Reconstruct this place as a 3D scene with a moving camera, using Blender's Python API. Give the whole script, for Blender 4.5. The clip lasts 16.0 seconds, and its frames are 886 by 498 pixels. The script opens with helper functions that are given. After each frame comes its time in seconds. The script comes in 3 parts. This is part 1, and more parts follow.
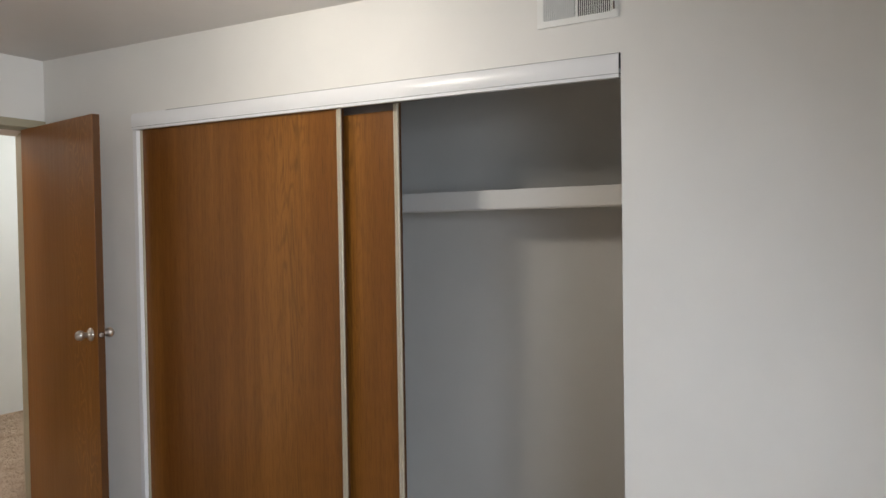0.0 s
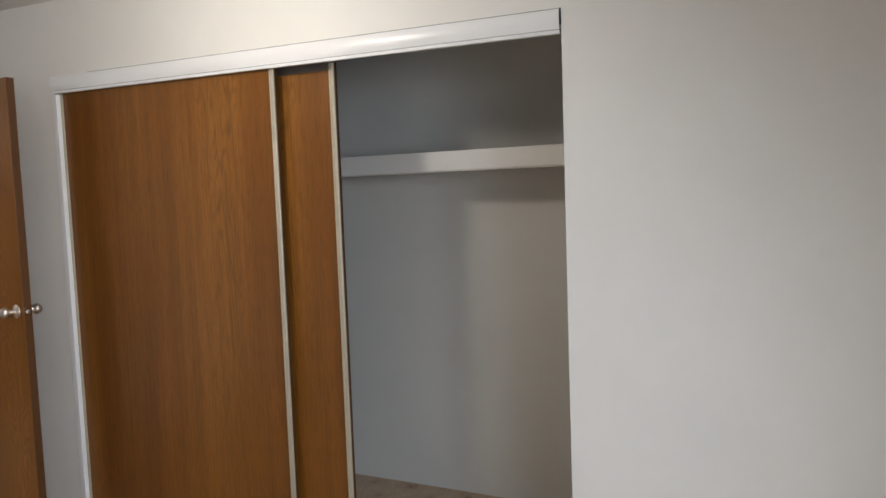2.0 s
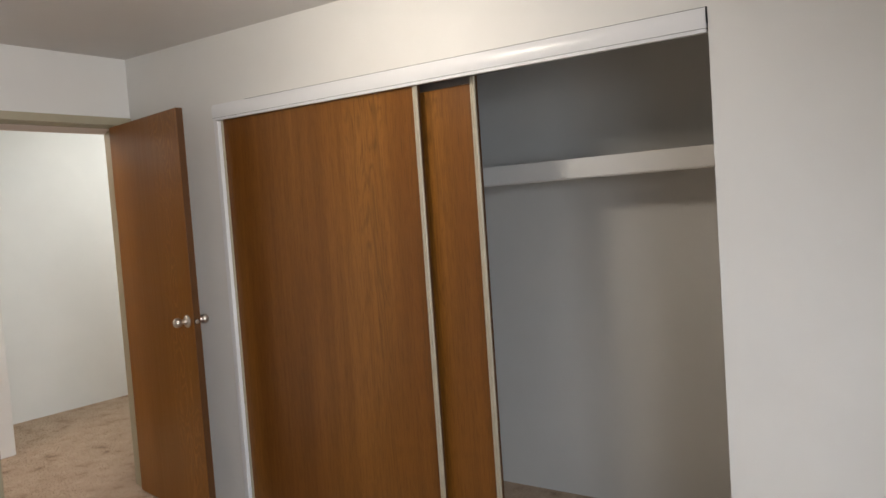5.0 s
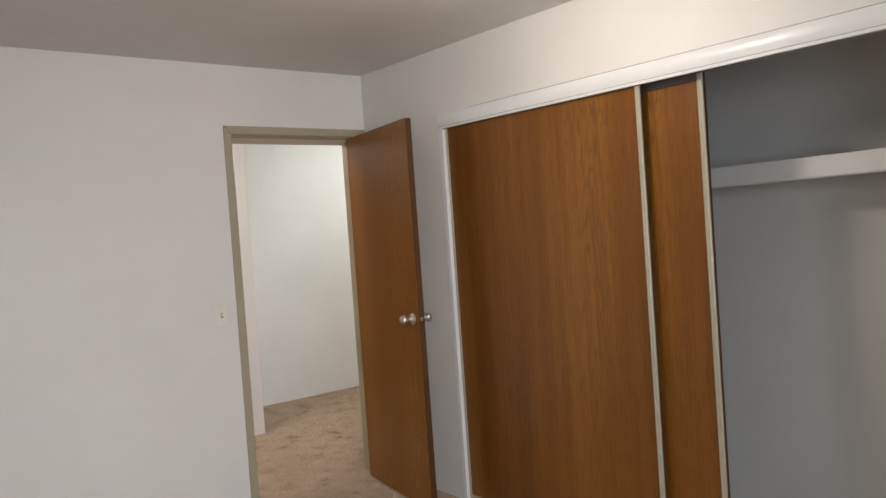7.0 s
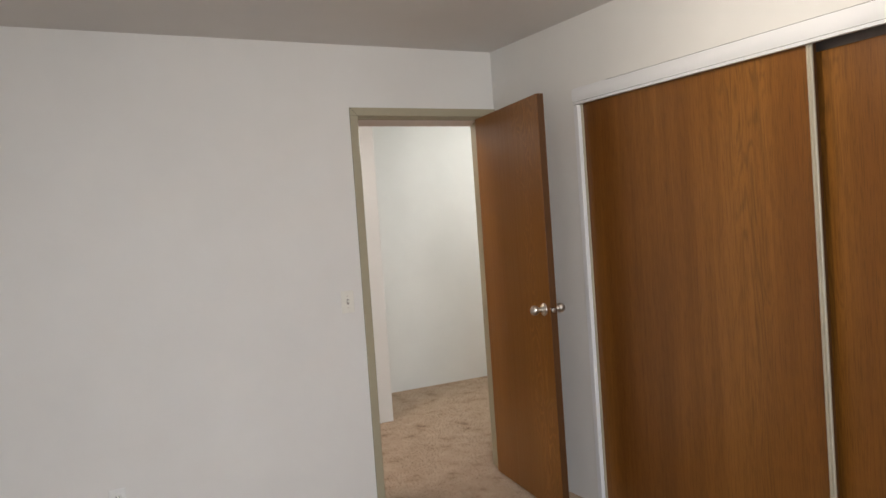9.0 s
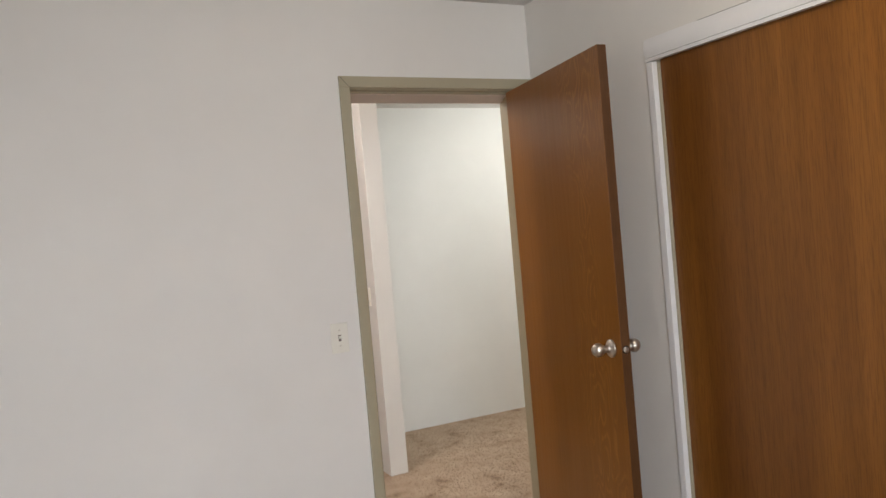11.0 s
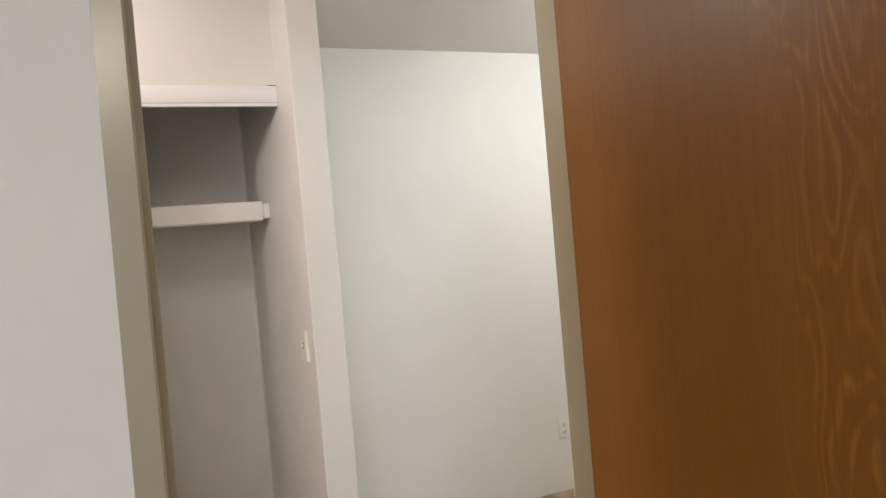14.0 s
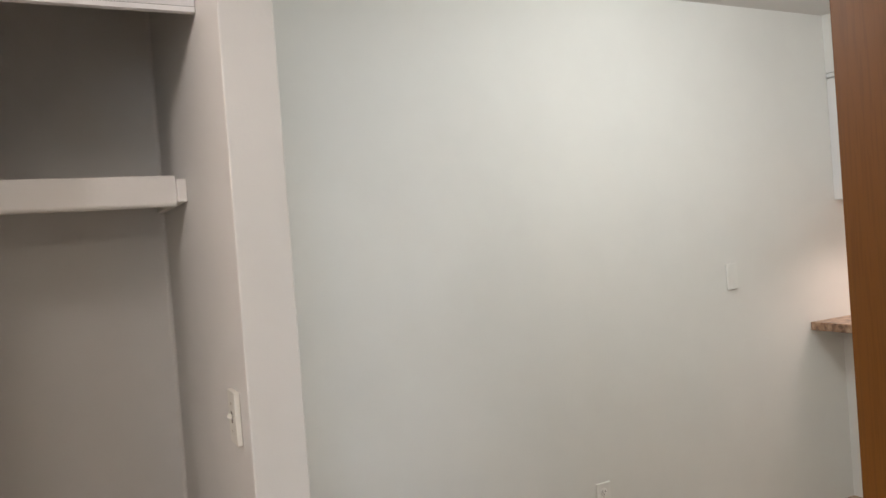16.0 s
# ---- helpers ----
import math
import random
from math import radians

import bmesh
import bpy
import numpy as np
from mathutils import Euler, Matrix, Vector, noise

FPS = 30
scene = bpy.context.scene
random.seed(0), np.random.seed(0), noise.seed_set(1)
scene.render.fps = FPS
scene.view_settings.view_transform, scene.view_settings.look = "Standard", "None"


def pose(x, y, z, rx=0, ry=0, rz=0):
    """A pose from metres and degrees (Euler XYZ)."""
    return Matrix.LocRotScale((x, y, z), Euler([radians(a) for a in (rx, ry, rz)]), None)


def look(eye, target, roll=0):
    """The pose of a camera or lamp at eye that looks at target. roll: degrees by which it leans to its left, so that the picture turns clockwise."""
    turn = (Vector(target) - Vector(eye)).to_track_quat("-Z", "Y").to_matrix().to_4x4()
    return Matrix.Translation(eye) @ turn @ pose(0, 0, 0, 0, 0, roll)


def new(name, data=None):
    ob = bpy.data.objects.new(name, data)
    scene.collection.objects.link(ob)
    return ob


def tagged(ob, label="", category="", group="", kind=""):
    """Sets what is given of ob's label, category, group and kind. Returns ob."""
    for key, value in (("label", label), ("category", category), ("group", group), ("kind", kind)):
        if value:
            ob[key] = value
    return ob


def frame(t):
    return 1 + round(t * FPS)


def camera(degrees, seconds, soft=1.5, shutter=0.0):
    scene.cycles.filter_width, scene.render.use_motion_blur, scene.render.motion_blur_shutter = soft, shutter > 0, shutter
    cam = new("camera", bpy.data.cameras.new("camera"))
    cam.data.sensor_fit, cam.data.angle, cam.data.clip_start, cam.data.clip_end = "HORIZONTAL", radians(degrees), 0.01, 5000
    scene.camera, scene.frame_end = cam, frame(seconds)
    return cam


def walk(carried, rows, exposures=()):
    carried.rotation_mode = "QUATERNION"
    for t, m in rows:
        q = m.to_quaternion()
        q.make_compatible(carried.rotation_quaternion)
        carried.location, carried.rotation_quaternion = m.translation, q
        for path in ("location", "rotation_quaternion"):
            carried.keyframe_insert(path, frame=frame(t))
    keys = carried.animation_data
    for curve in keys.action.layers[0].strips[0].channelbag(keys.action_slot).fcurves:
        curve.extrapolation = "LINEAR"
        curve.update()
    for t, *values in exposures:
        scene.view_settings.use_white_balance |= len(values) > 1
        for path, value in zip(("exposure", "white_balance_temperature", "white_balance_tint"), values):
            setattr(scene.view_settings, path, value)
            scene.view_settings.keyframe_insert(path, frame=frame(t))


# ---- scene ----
cam = camera(61.4, 16.0)
PATH = [
    (0, (-2.394, -3.921, 1.461), (-0.675, -2.9, 1.415), -0.9),
    (0.5, (-2.36, -3.922, 1.459), (-0.612, -2.953, 1.4), -1.1),
    (1, (-2.358, -3.912, 1.452), (-0.588, -2.985, 1.369), -1.4),
    (1.5, (-2.383, -3.893, 1.446), (-0.593, -3.008, 1.332), -2.0),
    (2, (-2.327, -3.909, 1.469), (-0.547, -3.01, 1.316), -2.1),
    (2.5, (-2.361, -3.897, 1.452), (-0.573, -3.017, 1.289), -2.4),
    (3, (-2.363, -3.898, 1.441), (-0.579, -3.009, 1.279), -2.6),
    (5.5, (-2.422, -3.857, 1.464), (-0.898, -2.565, 1.376), -4.1),
    (6, (-2.423, -3.857, 1.464), (-1.006, -2.448, 1.391), -4.1),
    (6.5, (-2.448, -3.859, 1.453), (-1.129, -2.357, 1.395), -4.1),
    (7, (-2.447, -3.859, 1.451), (-1.223, -2.278, 1.401), -4.0),
    (7.5, (-2.441, -3.853, 1.457), (-1.314, -2.202, 1.413), -4.0),
    (8, (-2.421, -3.835, 1.456), (-1.375, -2.131, 1.414), -3.8),
    (8.5, (-2.37, -3.794, 1.448), (-1.392, -2.05, 1.399), -3.8),
    (9, (-2.31, -3.673, 1.438), (-1.385, -1.901, 1.378), -4.0),
    (9.5, (-2.236, -3.466, 1.441), (-1.346, -1.675, 1.381), -4.3),
    (12, (-1.505, -2.266, 1.44), (-0.622, -0.472, 1.414), -5.1),
    (12.5, (-1.333, -2.0, 1.44), (-0.449, -0.207, 1.41), -5.1),
    (13, (-1.2, -1.706, 1.446), (-0.311, 0.086, 1.414), -5.0),
    (13.5, (-1.018, -1.425, 1.439), (-0.146, 0.375, 1.406), -4.9),
    (14, (-0.898, -1.124, 1.453), (-0.074, 0.698, 1.424), -4.9),
    (14.5, (-0.81, -0.835, 1.451), (-0.022, 1.003, 1.436), -4.6),
    (15, (-0.676, -0.57, 1.453), (0.052, 1.293, 1.448), -4.2),
    (15.5, (-0.61, -0.314, 1.456), (0.145, 1.538, 1.444), -4.0),
    (16, (-0.564, -0.04, 1.45), (0.348, 1.739, 1.423), -4.3),
]
walk(cam, [(t, look(eye, target, roll)) for t, eye, target, roll in PATH],
     [(0, 0.12, 6220, 8), (3, 0.18, 6330, 9), (6, 0.11, 6500, 10), (8, 0.11, 6500, 10), (10, 0.15, 6500, 10), (12.2, 0.30, 6550, 10), (14, 0.22, 6550, 10), (15, 0.06, 6450, 10), (16, -0.04, 6400, 10)])

# ---- light ----
world = bpy.data.worlds.new("world")
scene.world = world
world.use_nodes = True
wn = world.node_tree
sky = wn.nodes.new("ShaderNodeTexSky")
sky.sky_type, sky.sun_disc = "NISHITA", False
sky.sun_elevation, sky.sun_rotation = radians(40), radians(90)
bg = wn.nodes["Background"]
bg.inputs[1].default_value = 0.10
wn.links.new(sky.outputs[0], bg.inputs[0])



def lamp(name, kind, place, watts, colour, size, target=None, size_y=None):
    data = bpy.data.lights.new(name, kind)
    data.energy, data.color = watts, colour
    if kind == "AREA":
        data.size = size
        if size_y:
            data.shape, data.size_y = "RECTANGLE", size_y
        else:
            data.shape = "DISK"
    else:
        data.shadow_soft_size = size
    ob = new(name, data)
    ob.matrix_world = look(place, target) if target else pose(*place)
    return ob


W_BED, W_HALL, W_DIN, W_UNDER, W_WIN = 20, 9.5, 27, 3.0, 32
BED_LAMP, HALL_LAMP, DINING_LAMP = (-0.88, -2.06), (-1.06, 0.86), (1.48, 1.22)
# unseen second hall lamp, added to light the stub wall's west face and closet
HALL_LAMP_ADDED = (-1.95, 0.74)
lamp("bedroom_light", "POINT", (*BED_LAMP, 2.25), W_BED, (1.0, 0.90, 0.77), 0.09)
lamp("hall_light", "POINT", (*HALL_LAMP, 2.29), W_HALL, (1.0, 0.885, 0.82), 0.11)
lamp("hall_light", "POINT", (*HALL_LAMP_ADDED, 2.29), W_HALL * 2.8, (1.0, 0.885, 0.82), 0.09)
lamp("dining_light", "POINT", (*DINING_LAMP, 2.24), W_DIN, (0.97, 1.0, 0.95), 0.10)
lamp("under_cabinet_light", "AREA", (3.0, 1.95, 1.486), W_UNDER, (1.0, 0.78, 0.67), 0.05, (2.96, 1.95, 0.0), 0.5).data.spread = radians(130)
lamp("window_skylight", "AREA", (-2.3, -4.86, 1.5), W_WIN, (0.84, 0.915, 1.0), 1.5, (-1.0, -0.8, -0.5), 1.1).data.spread = radians(114)


# ---- materials ----
def material(name):
    m = bpy.data.materials.new(name)
    m.use_nodes = True
    return m, m.node_tree, m.node_tree.nodes["Principled BSDF"]


def node(tree, kind, **sockets):
    n = tree.nodes.new(kind)
    for key, value in sockets.items():
        n.inputs[key.replace("_", " ")].default_value = value
    return n


def mapped(tree, scale=(1, 1, 1), coords="Object"):
    tc = tree.nodes.new("ShaderNodeTexCoord")
    mp = tree.nodes.new("ShaderNodeMapping")
    mp.inputs["Scale"].default_value = scale
    tree.links.new(tc.outputs[coords], mp.inputs["Vector"])
    return mp.outputs[0]


def ramp(tree, source, stops):
    r = tree.nodes.new("ShaderNodeValToRGB")
    e = r.color_ramp.elements
    while len(e) < len(stops):
        e.new(0.5)
    for el, (p, c) in zip(e, stops):
        el.position, el.color = p, (*c, 1)
    tree.links.new(source, r.inputs[0])
    return r.outputs[0]


def bumped(tree, bsdf, source, strength, distance):
    b = node(tree, "ShaderNodeBump", Strength=strength, Distance=distance)
    tree.links.new(source, b.inputs["Height"])
    tree.links.new(b.outputs[0], bsdf.inputs["Normal"])


def mix(tree, fac, a, b, mode="MIX"):
    m = tree.nodes.new("ShaderNodeMix")
    m.data_type, m.blend_type = "RGBA", mode
    if isinstance(fac, (int, float)):
        m.inputs[0].default_value = fac
    else:
        tree.links.new(fac, m.inputs[0])
    for k, v in ((6, a), (7, b)):
        if isinstance(v, tuple):
            m.inputs[k].default_value = (*v, 1)
        else:
            tree.links.new(v, m.inputs[k])
    return m.outputs[2]


def paint(name, colour, rough=0.6, peel=0.13, peel_size=140.0, blotch=0.06):
    """Rolled wall paint: orange-peel relief, faint wide blotches and scuffs."""
    m, t, b = material(name)
    co = mapped(t)
    wide = node(t, "ShaderNodeTexNoise", Scale=1.7, Detail=4.0, Roughness=0.6)
    fine = node(t, "ShaderNodeTexNoise", Scale=peel_size, Detail=2.0)
    t.links.new(co, wide.inputs["Vector"]), t.links.new(co, fine.inputs["Vector"])
    lo = tuple(c * (1 - blotch) for c in colour)
    c = ramp(t, wide.outputs["Fac"], [(0.3, lo), (0.7, colour)])
    t.links.new(c, b.inputs["Base Color"])
    b.inputs["Roughness"].default_value = rough
    bumped(t, b, fine.outputs["Fac"], peel, 0.002)
    return m


def oak(name, dark, mid, light, rough=0.38, figure=1.0, offset=0.0, stripes=0.3, pore=0.45, band=None, lines=1.6, waves=22.0, stretch=2.6):
    """Stained oak veneer: broad tone bands, flame figure in patches, stripes and pores, all along z."""
    m, t, b = material(name)
    tc = t.nodes.new("ShaderNodeTexCoord")
    add = t.nodes.new("ShaderNodeVectorMath")
    add.operation = "ADD"
    add.inputs[1].default_value = (offset, offset * 0.7, offset * 1.3)
    t.links.new(tc.outputs["Object"], add.inputs[0])

    def tex(scale, **kw):
        mp = t.nodes.new("ShaderNodeMapping")
        mp.inputs["Scale"].default_value = scale
        t.links.new(add.outputs[0], mp.inputs["Vector"])
        n = node(t, "ShaderNodeTexNoise", Scale=1.0, **kw)
        t.links.new(mp.outputs[0], n.inputs["Vector"])
        return n.outputs["Fac"]

    def maths(kind, a, value):
        n = t.nodes.new("ShaderNodeMath")
        n.operation = kind
        n.inputs[1].default_value = value
        t.links.new(a, n.inputs[0])
        return n.outputs[0]
    broad = tex((5, 5, 0.3), Detail=3.0, Roughness=0.55)
    flame = maths("PINGPONG", maths("MULTIPLY", tex((9.0, 9.0, stretch), Detail=2.0, Roughness=0.4), waves), 0.5)
    patch = tex((3.4, 3.4, 0.75), Detail=1.0)
    stripe = tex((60, 60, 0.8), Detail=3.0, Roughness=0.6)
    pores = tex((420, 420, 11), Detail=2.0, Roughness=0.7)
    ticks = tex((150, 150, 5), Detail=2.0, Roughness=0.6)
    col = ramp(t, broad, [(0.32, dark), (0.52, mid), (0.72, light)])
    line = ramp(t, flame, [(0.24, (0, 0, 0)), (0.46, (1, 1, 1))])
    if band:
        sep = t.nodes.new("ShaderNodeSeparateXYZ")
        t.links.new(tc.outputs["Object"], sep.inputs[0])
        off = maths("MULTIPLY", maths("ABSOLUTE", maths("SUBTRACT", sep.outputs[band[2]], band[0]), 0.0), -0.35 / band[1])
        both = t.nodes.new("ShaderNodeMath")
        t.links.new(patch, both.inputs[0]), t.links.new(off, both.inputs[1])
        where = ramp(t, both.outputs[0], [(0.20, (0, 0, 0)), (0.42, (1, 1, 1))])
    else:
        where = ramp(t, patch, [(0.48, (0, 0, 0)), (0.60, (1, 1, 1))])
    torn = ramp(t, ticks, [(0.38, (0.15, 0.15, 0.15)), (0.56, (1, 1, 1))])
    amount = mix(t, 1.0, mix(t, 1.0, line, where, "MULTIPLY"), torn, "MULTIPLY")
    amount = mix(t, 1.0, amount, (figure, figure, figure), "MULTIPLY")
    col = mix(t, amount, col, tuple(min(1.0, c * lines + (0.008 if lines > 1 else 0.0)) for c in light))
    col = mix(t, stripes, col, ramp(t, stripe, [(0.35, (0.70, 0.66, 0.60)), (0.6, (1, 1, 1))]), "MULTIPLY")
    col = mix(t, pore, col, ramp(t, pores, [(0.40, (0.55, 0.5, 0.45)), (0.5, (1, 1, 1))]), "MULTIPLY")
    t.links.new(col, b.inputs["Base Color"])
    t.links.new(ramp(t, stripe, [(0.3, (rough + 0.06,) * 3), (0.7, (rough - 0.04,) * 3)]), b.inputs["Roughness"])
    b.inputs["Specular IOR Level"].default_value = 0.42
    bumped(t, b, pores, 0.10, 0.001)
    return m


def plain(name, colour, rough=0.4, metal=0.0, grain=0.04, scale=60.0, bump=0.03):
    m, t, b = material(name)
    co = mapped(t)
    n = node(t, "ShaderNodeTexNoise", Scale=scale, Detail=3.0)
    t.links.new(co, n.inputs["Vector"])
    lo = tuple(c * (1 - grain) for c in colour)
    t.links.new(ramp(t, n.outputs["Fac"], [(0.35, lo), (0.65, colour)]), b.inputs["Base Color"])
    b.inputs["Roughness"].default_value, b.inputs["Metallic"].default_value = rough, metal
    bumped(t, b, n.outputs["Fac"], bump, 0.001)
    return m


def carpet_material():
    m, t, b = material("cut_pile_carpet")
    co = mapped(t)
    a = node(t, "ShaderNodeTexNoise", Scale=7.0, Detail=3.0, Roughness=0.6)
    f = node(t, "ShaderNodeTexNoise", Scale=120.0, Detail=3.0, Roughness=0.7)
    for n in (a, f):
        t.links.new(co, n.inputs["Vector"])
    c = ramp(t, a.outputs["Fac"], [(0.30, (0.30, 0.21, 0.145)), (0.42, (0.47, 0.355, 0.255)), (0.7, (0.54, 0.42, 0.315))])
    c2 = ramp(t, f.outputs["Fac"], [(0.3, (0.72, 0.69, 0.66)), (0.62, (1, 1, 1))])
    t.links.new(mix(t, 0.8, c, c2, "MULTIPLY"), b.inputs["Base Color"])
    b.inputs["Roughness"].default_value = 0.95
    bumped(t, b, f.outputs["Fac"], 0.6, 0.006)
    return m


def laminate_material():
    m, t, b = material("speckled_laminate")
    co = mapped(t)
    v = node(t, "ShaderNodeTexVoronoi", Scale=70.0)
    n = node(t, "ShaderNodeTexNoise", Scale=24.0, Detail=4.0)
    t.links.new(co, v.inputs["Vector"]), t.links.new(co, n.inputs["Vector"])
    c = ramp(t, n.outputs["Fac"], [(0.35, (0.13, 0.07, 0.04)), (0.5, (0.36, 0.22, 0.14)), (0.65, (0.52, 0.38, 0.27))])
    c2 = ramp(t, v.outputs["Distance"], [(0.1, (0.6, 0.55, 0.5)), (0.5, (1, 1, 1))])
    t.links.new(mix(t, 0.3, c, c2, "MULTIPLY"), b.inputs["Base Color"])
    b.inputs["Roughness"].default_value = 0.3
    return m


def brushed(name, colour, rough):
    m, t, b = material(name)
    co = mapped(t, (30, 30, 600))
    n = node(t, "ShaderNodeTexNoise", Scale=1.0, Detail=2.0)
    t.links.new(co, n.inputs["Vector"])
    b.inputs["Base Color"].default_value = (*colour, 1)
    b.inputs["Metallic"].default_value = 1.0
    t.links.new(ramp(t, n.outputs["Fac"], [(0.3, (rough - 0.06,) * 3), (0.7, (rough + 0.08,) * 3)]), b.inputs["Roughness"])
    return m


def glowing(name, colour, strength):
    m, t, b = material(name)
    b.inputs["Base Color"].default_value = (0.8, 0.8, 0.78, 1)
    b.inputs["Emission Color"].default_value = (*colour, 1)
    b.inputs["Emission Strength"].default_value = strength
    return m


def glass_material():
    m, t, b = material("window_glass")
    b.inputs["Transmission Weight"].default_value = 1.0
    b.inputs["Roughness"].default_value = 0.0
    b.inputs["IOR"].default_value = 1.45
    return m


WALL = paint("off_white_wall_paint", (0.78, 0.765, 0.735))
HALLWALL = paint("white_hall_wall_paint", (0.82, 0.82, 0.80))
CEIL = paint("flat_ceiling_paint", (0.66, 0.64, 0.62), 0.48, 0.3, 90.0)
# wall paint darkened, to put the closet's dim shade into its colour
CLOSET_SHADED = paint("shaded_closet_wall_paint", (0.66, 0.645, 0.615), 0.7)
FRAME = paint("tan_enamel", (0.41, 0.365, 0.26), 0.26, 0.12, 60.0, 0.08)
# pale lining; the pink of light bounced from the hall is put into its colour
LINING_BOUNCE = paint("pale_lining_paint_bounce_pink", (0.66, 0.56, 0.49), 0.4, 0.12, 60.0, 0.05)
TRIM = paint("white_enamel", (0.82, 0.82, 0.83), 0.28, 0.06, 50.0, 0.03)
SHELF = paint("white_shelf_paint", (0.78, 0.76, 0.73), 0.45, 0.12, 80.0, 0.05)
PLASTIC = plain("ivory_plastic", (0.80, 0.78, 0.71), 0.3, 0.0, 0.03, 30.0)
WHITEPLASTIC = plain("white_plastic", (0.82, 0.82, 0.80), 0.3, 0.0, 0.03, 30.0)
DARK = plain("dark_slot", (0.02, 0.02, 0.02), 0.7)
NICKEL = brushed("satin_nickel", (0.60, 0.55, 0.50), 0.33)
ALU = plain("champagne_aluminium", (0.47, 0.42, 0.32), 0.45, 0.25, 0.06, 20.0)
TRACK = plain("grey_track_metal", (0.20, 0.17, 0.15), 0.45, 0.7, 0.1, 20.0)
OAK_LEAF = oak("red_oak_door_veneer", (0.215, 0.080, 0.008), (0.235, 0.090, 0.010), (0.255, 0.101, 0.013), 0.34, 0.6, 4.6, 0.10, 0.22, (0.60, 0.17, 0), 1.6, 18.0, 2.7)
OAK_EDGE = oak("red_oak_door_edge", (0.078, 0.029, 0.005), (0.09, 0.034, 0.006), (0.10, 0.040, 0.008), 0.55, 0.0, 8.4, 0.2)
OAK_PANEL = oak("oak_closet_panel", (0.158, 0.056, 0.008), (0.218, 0.084, 0.013), (0.278, 0.115, 0.022), 0.36, 0.65, 5.7, 0.34, 0.6, (-0.36, 0.16, 1), 0.42, 26.0, 0.9)
CARPET = carpet_material()
LAMINATE = laminate_material()
DOME = glowing("lit_opal_glass", (1.0, 0.93, 0.82), 6.0)
GLASS = glass_material()


# ---- mesh helpers ----
def box(bm, x0, x1, y0, y1, z0, z1, bevel=0.0, seg=2):
    m = Matrix.Translation(((x0 + x1) / 2, (y0 + y1) / 2, (z0 + z1) / 2)) @ Matrix.Diagonal((abs(x1 - x0), abs(y1 - y0), abs(z1 - z0), 1))
    vs = bmesh.ops.create_cube(bm, size=1.0, matrix=m)["verts"]
    if bevel:
        es = list({e for v in vs for e in v.link_edges})
        bmesh.ops.bevel(bm, geom=es, offset=bevel, segments=seg, affect="EDGES", profile=0.5)
    return bm


def boxes(rows, bevel=0.0):
    bm = bmesh.new()
    for r in rows:
        box(bm, *r, bevel=bevel)
    return bm


def lathe(profile, m, n=28):
    """A turned shape: rows of (radius, height) spun round local z, set at m."""
    bm = bmesh.new()
    rings = []
    for r, h in profile:
        if r < 1e-6:
            rings.append([bm.verts.new(m @ Vector((0, 0, h)))])
        else:
            rings.append([bm.verts.new(m @ Vector((r * math.cos(2 * math.pi * i / n), r * math.sin(2 * math.pi * i / n), h))) for i in range(n)])
    for a, b in zip(rings, rings[1:]):
        for i in range(n):
            j = (i + 1) % n
            q = [a[i % len(a)], a[j % len(a)], b[j % len(b)], b[i % len(b)]]
            q = list(dict.fromkeys(q))
            if len(q) > 2:
                bm.faces.new(q)
    for f in bm.faces:
        f.smooth = True
    bmesh.ops.recalc_face_normals(bm, faces=bm.faces[:])
    return bm


def extrude(profile, axis, a, b):
    """A closed profile of two coordinates, run along an axis from a to b; the other axes follow in the order x, y, z."""
    bm = bmesh.new()
    ends = []
    for s in (a, b):
        row = []
        for p, q in profile:
            c = {"x": (s, p, q), "y": (p, s, q), "z": (p, q, s)}[axis]
            row.append(bm.verts.new(c))
        ends.append(row)
    n = len(profile)
    for i in range(n):
        bm.faces.new((ends[0][i], ends[0][(i + 1) % n], ends[1][(i + 1) % n], ends[1][i]))
    bm.faces.new(ends[0]), bm.faces.new(ends[1][::-1])
    bmesh.ops.recalc_face_normals(bm, faces=bm.faces[:])
    return bm


def mesh_ob(name, bm, mat):
    me = bpy.data.meshes.new(name)
    bm.to_mesh(me)
    bm.free()
    me.materials.append(mat)
    return new(name, me)


def part(name, bm, mat, parent, label=""):
    ob = mesh_ob(name, bm, mat)
    ob.parent = parent
    return tagged(ob, label) if label else ob


def thing(name, label, category, m=None, group="", kind=""):
    ob = new(name)
    ob.empty_display_size = 0.05
    if m is not None:
        ob.matrix_world = m
    return tagged(ob, label, category, group, kind)


def structure(name, bm, mat, label, category):
    return tagged(mesh_ob(name, bm, mat), label, category, "", "structure")


# ---- large structure ----
H, HH = 2.42, 2.425           # ceilings of bedroom and hall
T = 0.14                      # door wall
FARY, PX0, PX1, PY = 2.40, -0.246, -0.130, 1.50
BACKY, HDRY = 2.56, 1.729

structure("floor", boxes([(-4.6, 5.4, -5.0, 2.9, -0.12, 0.0)]), CARPET, "beige brown cut-pile carpet with worn patches", "floor")

structure("wall_north", boxes([(-3.6, -0.888 + 0.03, 0, T, 0, H), (-0.888 + 0.03, -0.03, 0, T, 2.06, H), (-0.03, 0.0, 0, T, 0, H), (0.0, 5.2, 0.0, T, 0, H)]), WALL,
          "off-white painted bedroom wall with doorway", "wall")
CY0, CY1 = -0.739, -3.181
TILT = 0.0125                 # the closet header hangs a little out of level


def tilted(bm, z_over):
    """Lean everything above a height along the slope of the closet header."""
    for v in bm.verts:
        if z_over < v.co.z < 2.3:
            v.co.z += TILT * (v.co.y - CY1)
    return bm


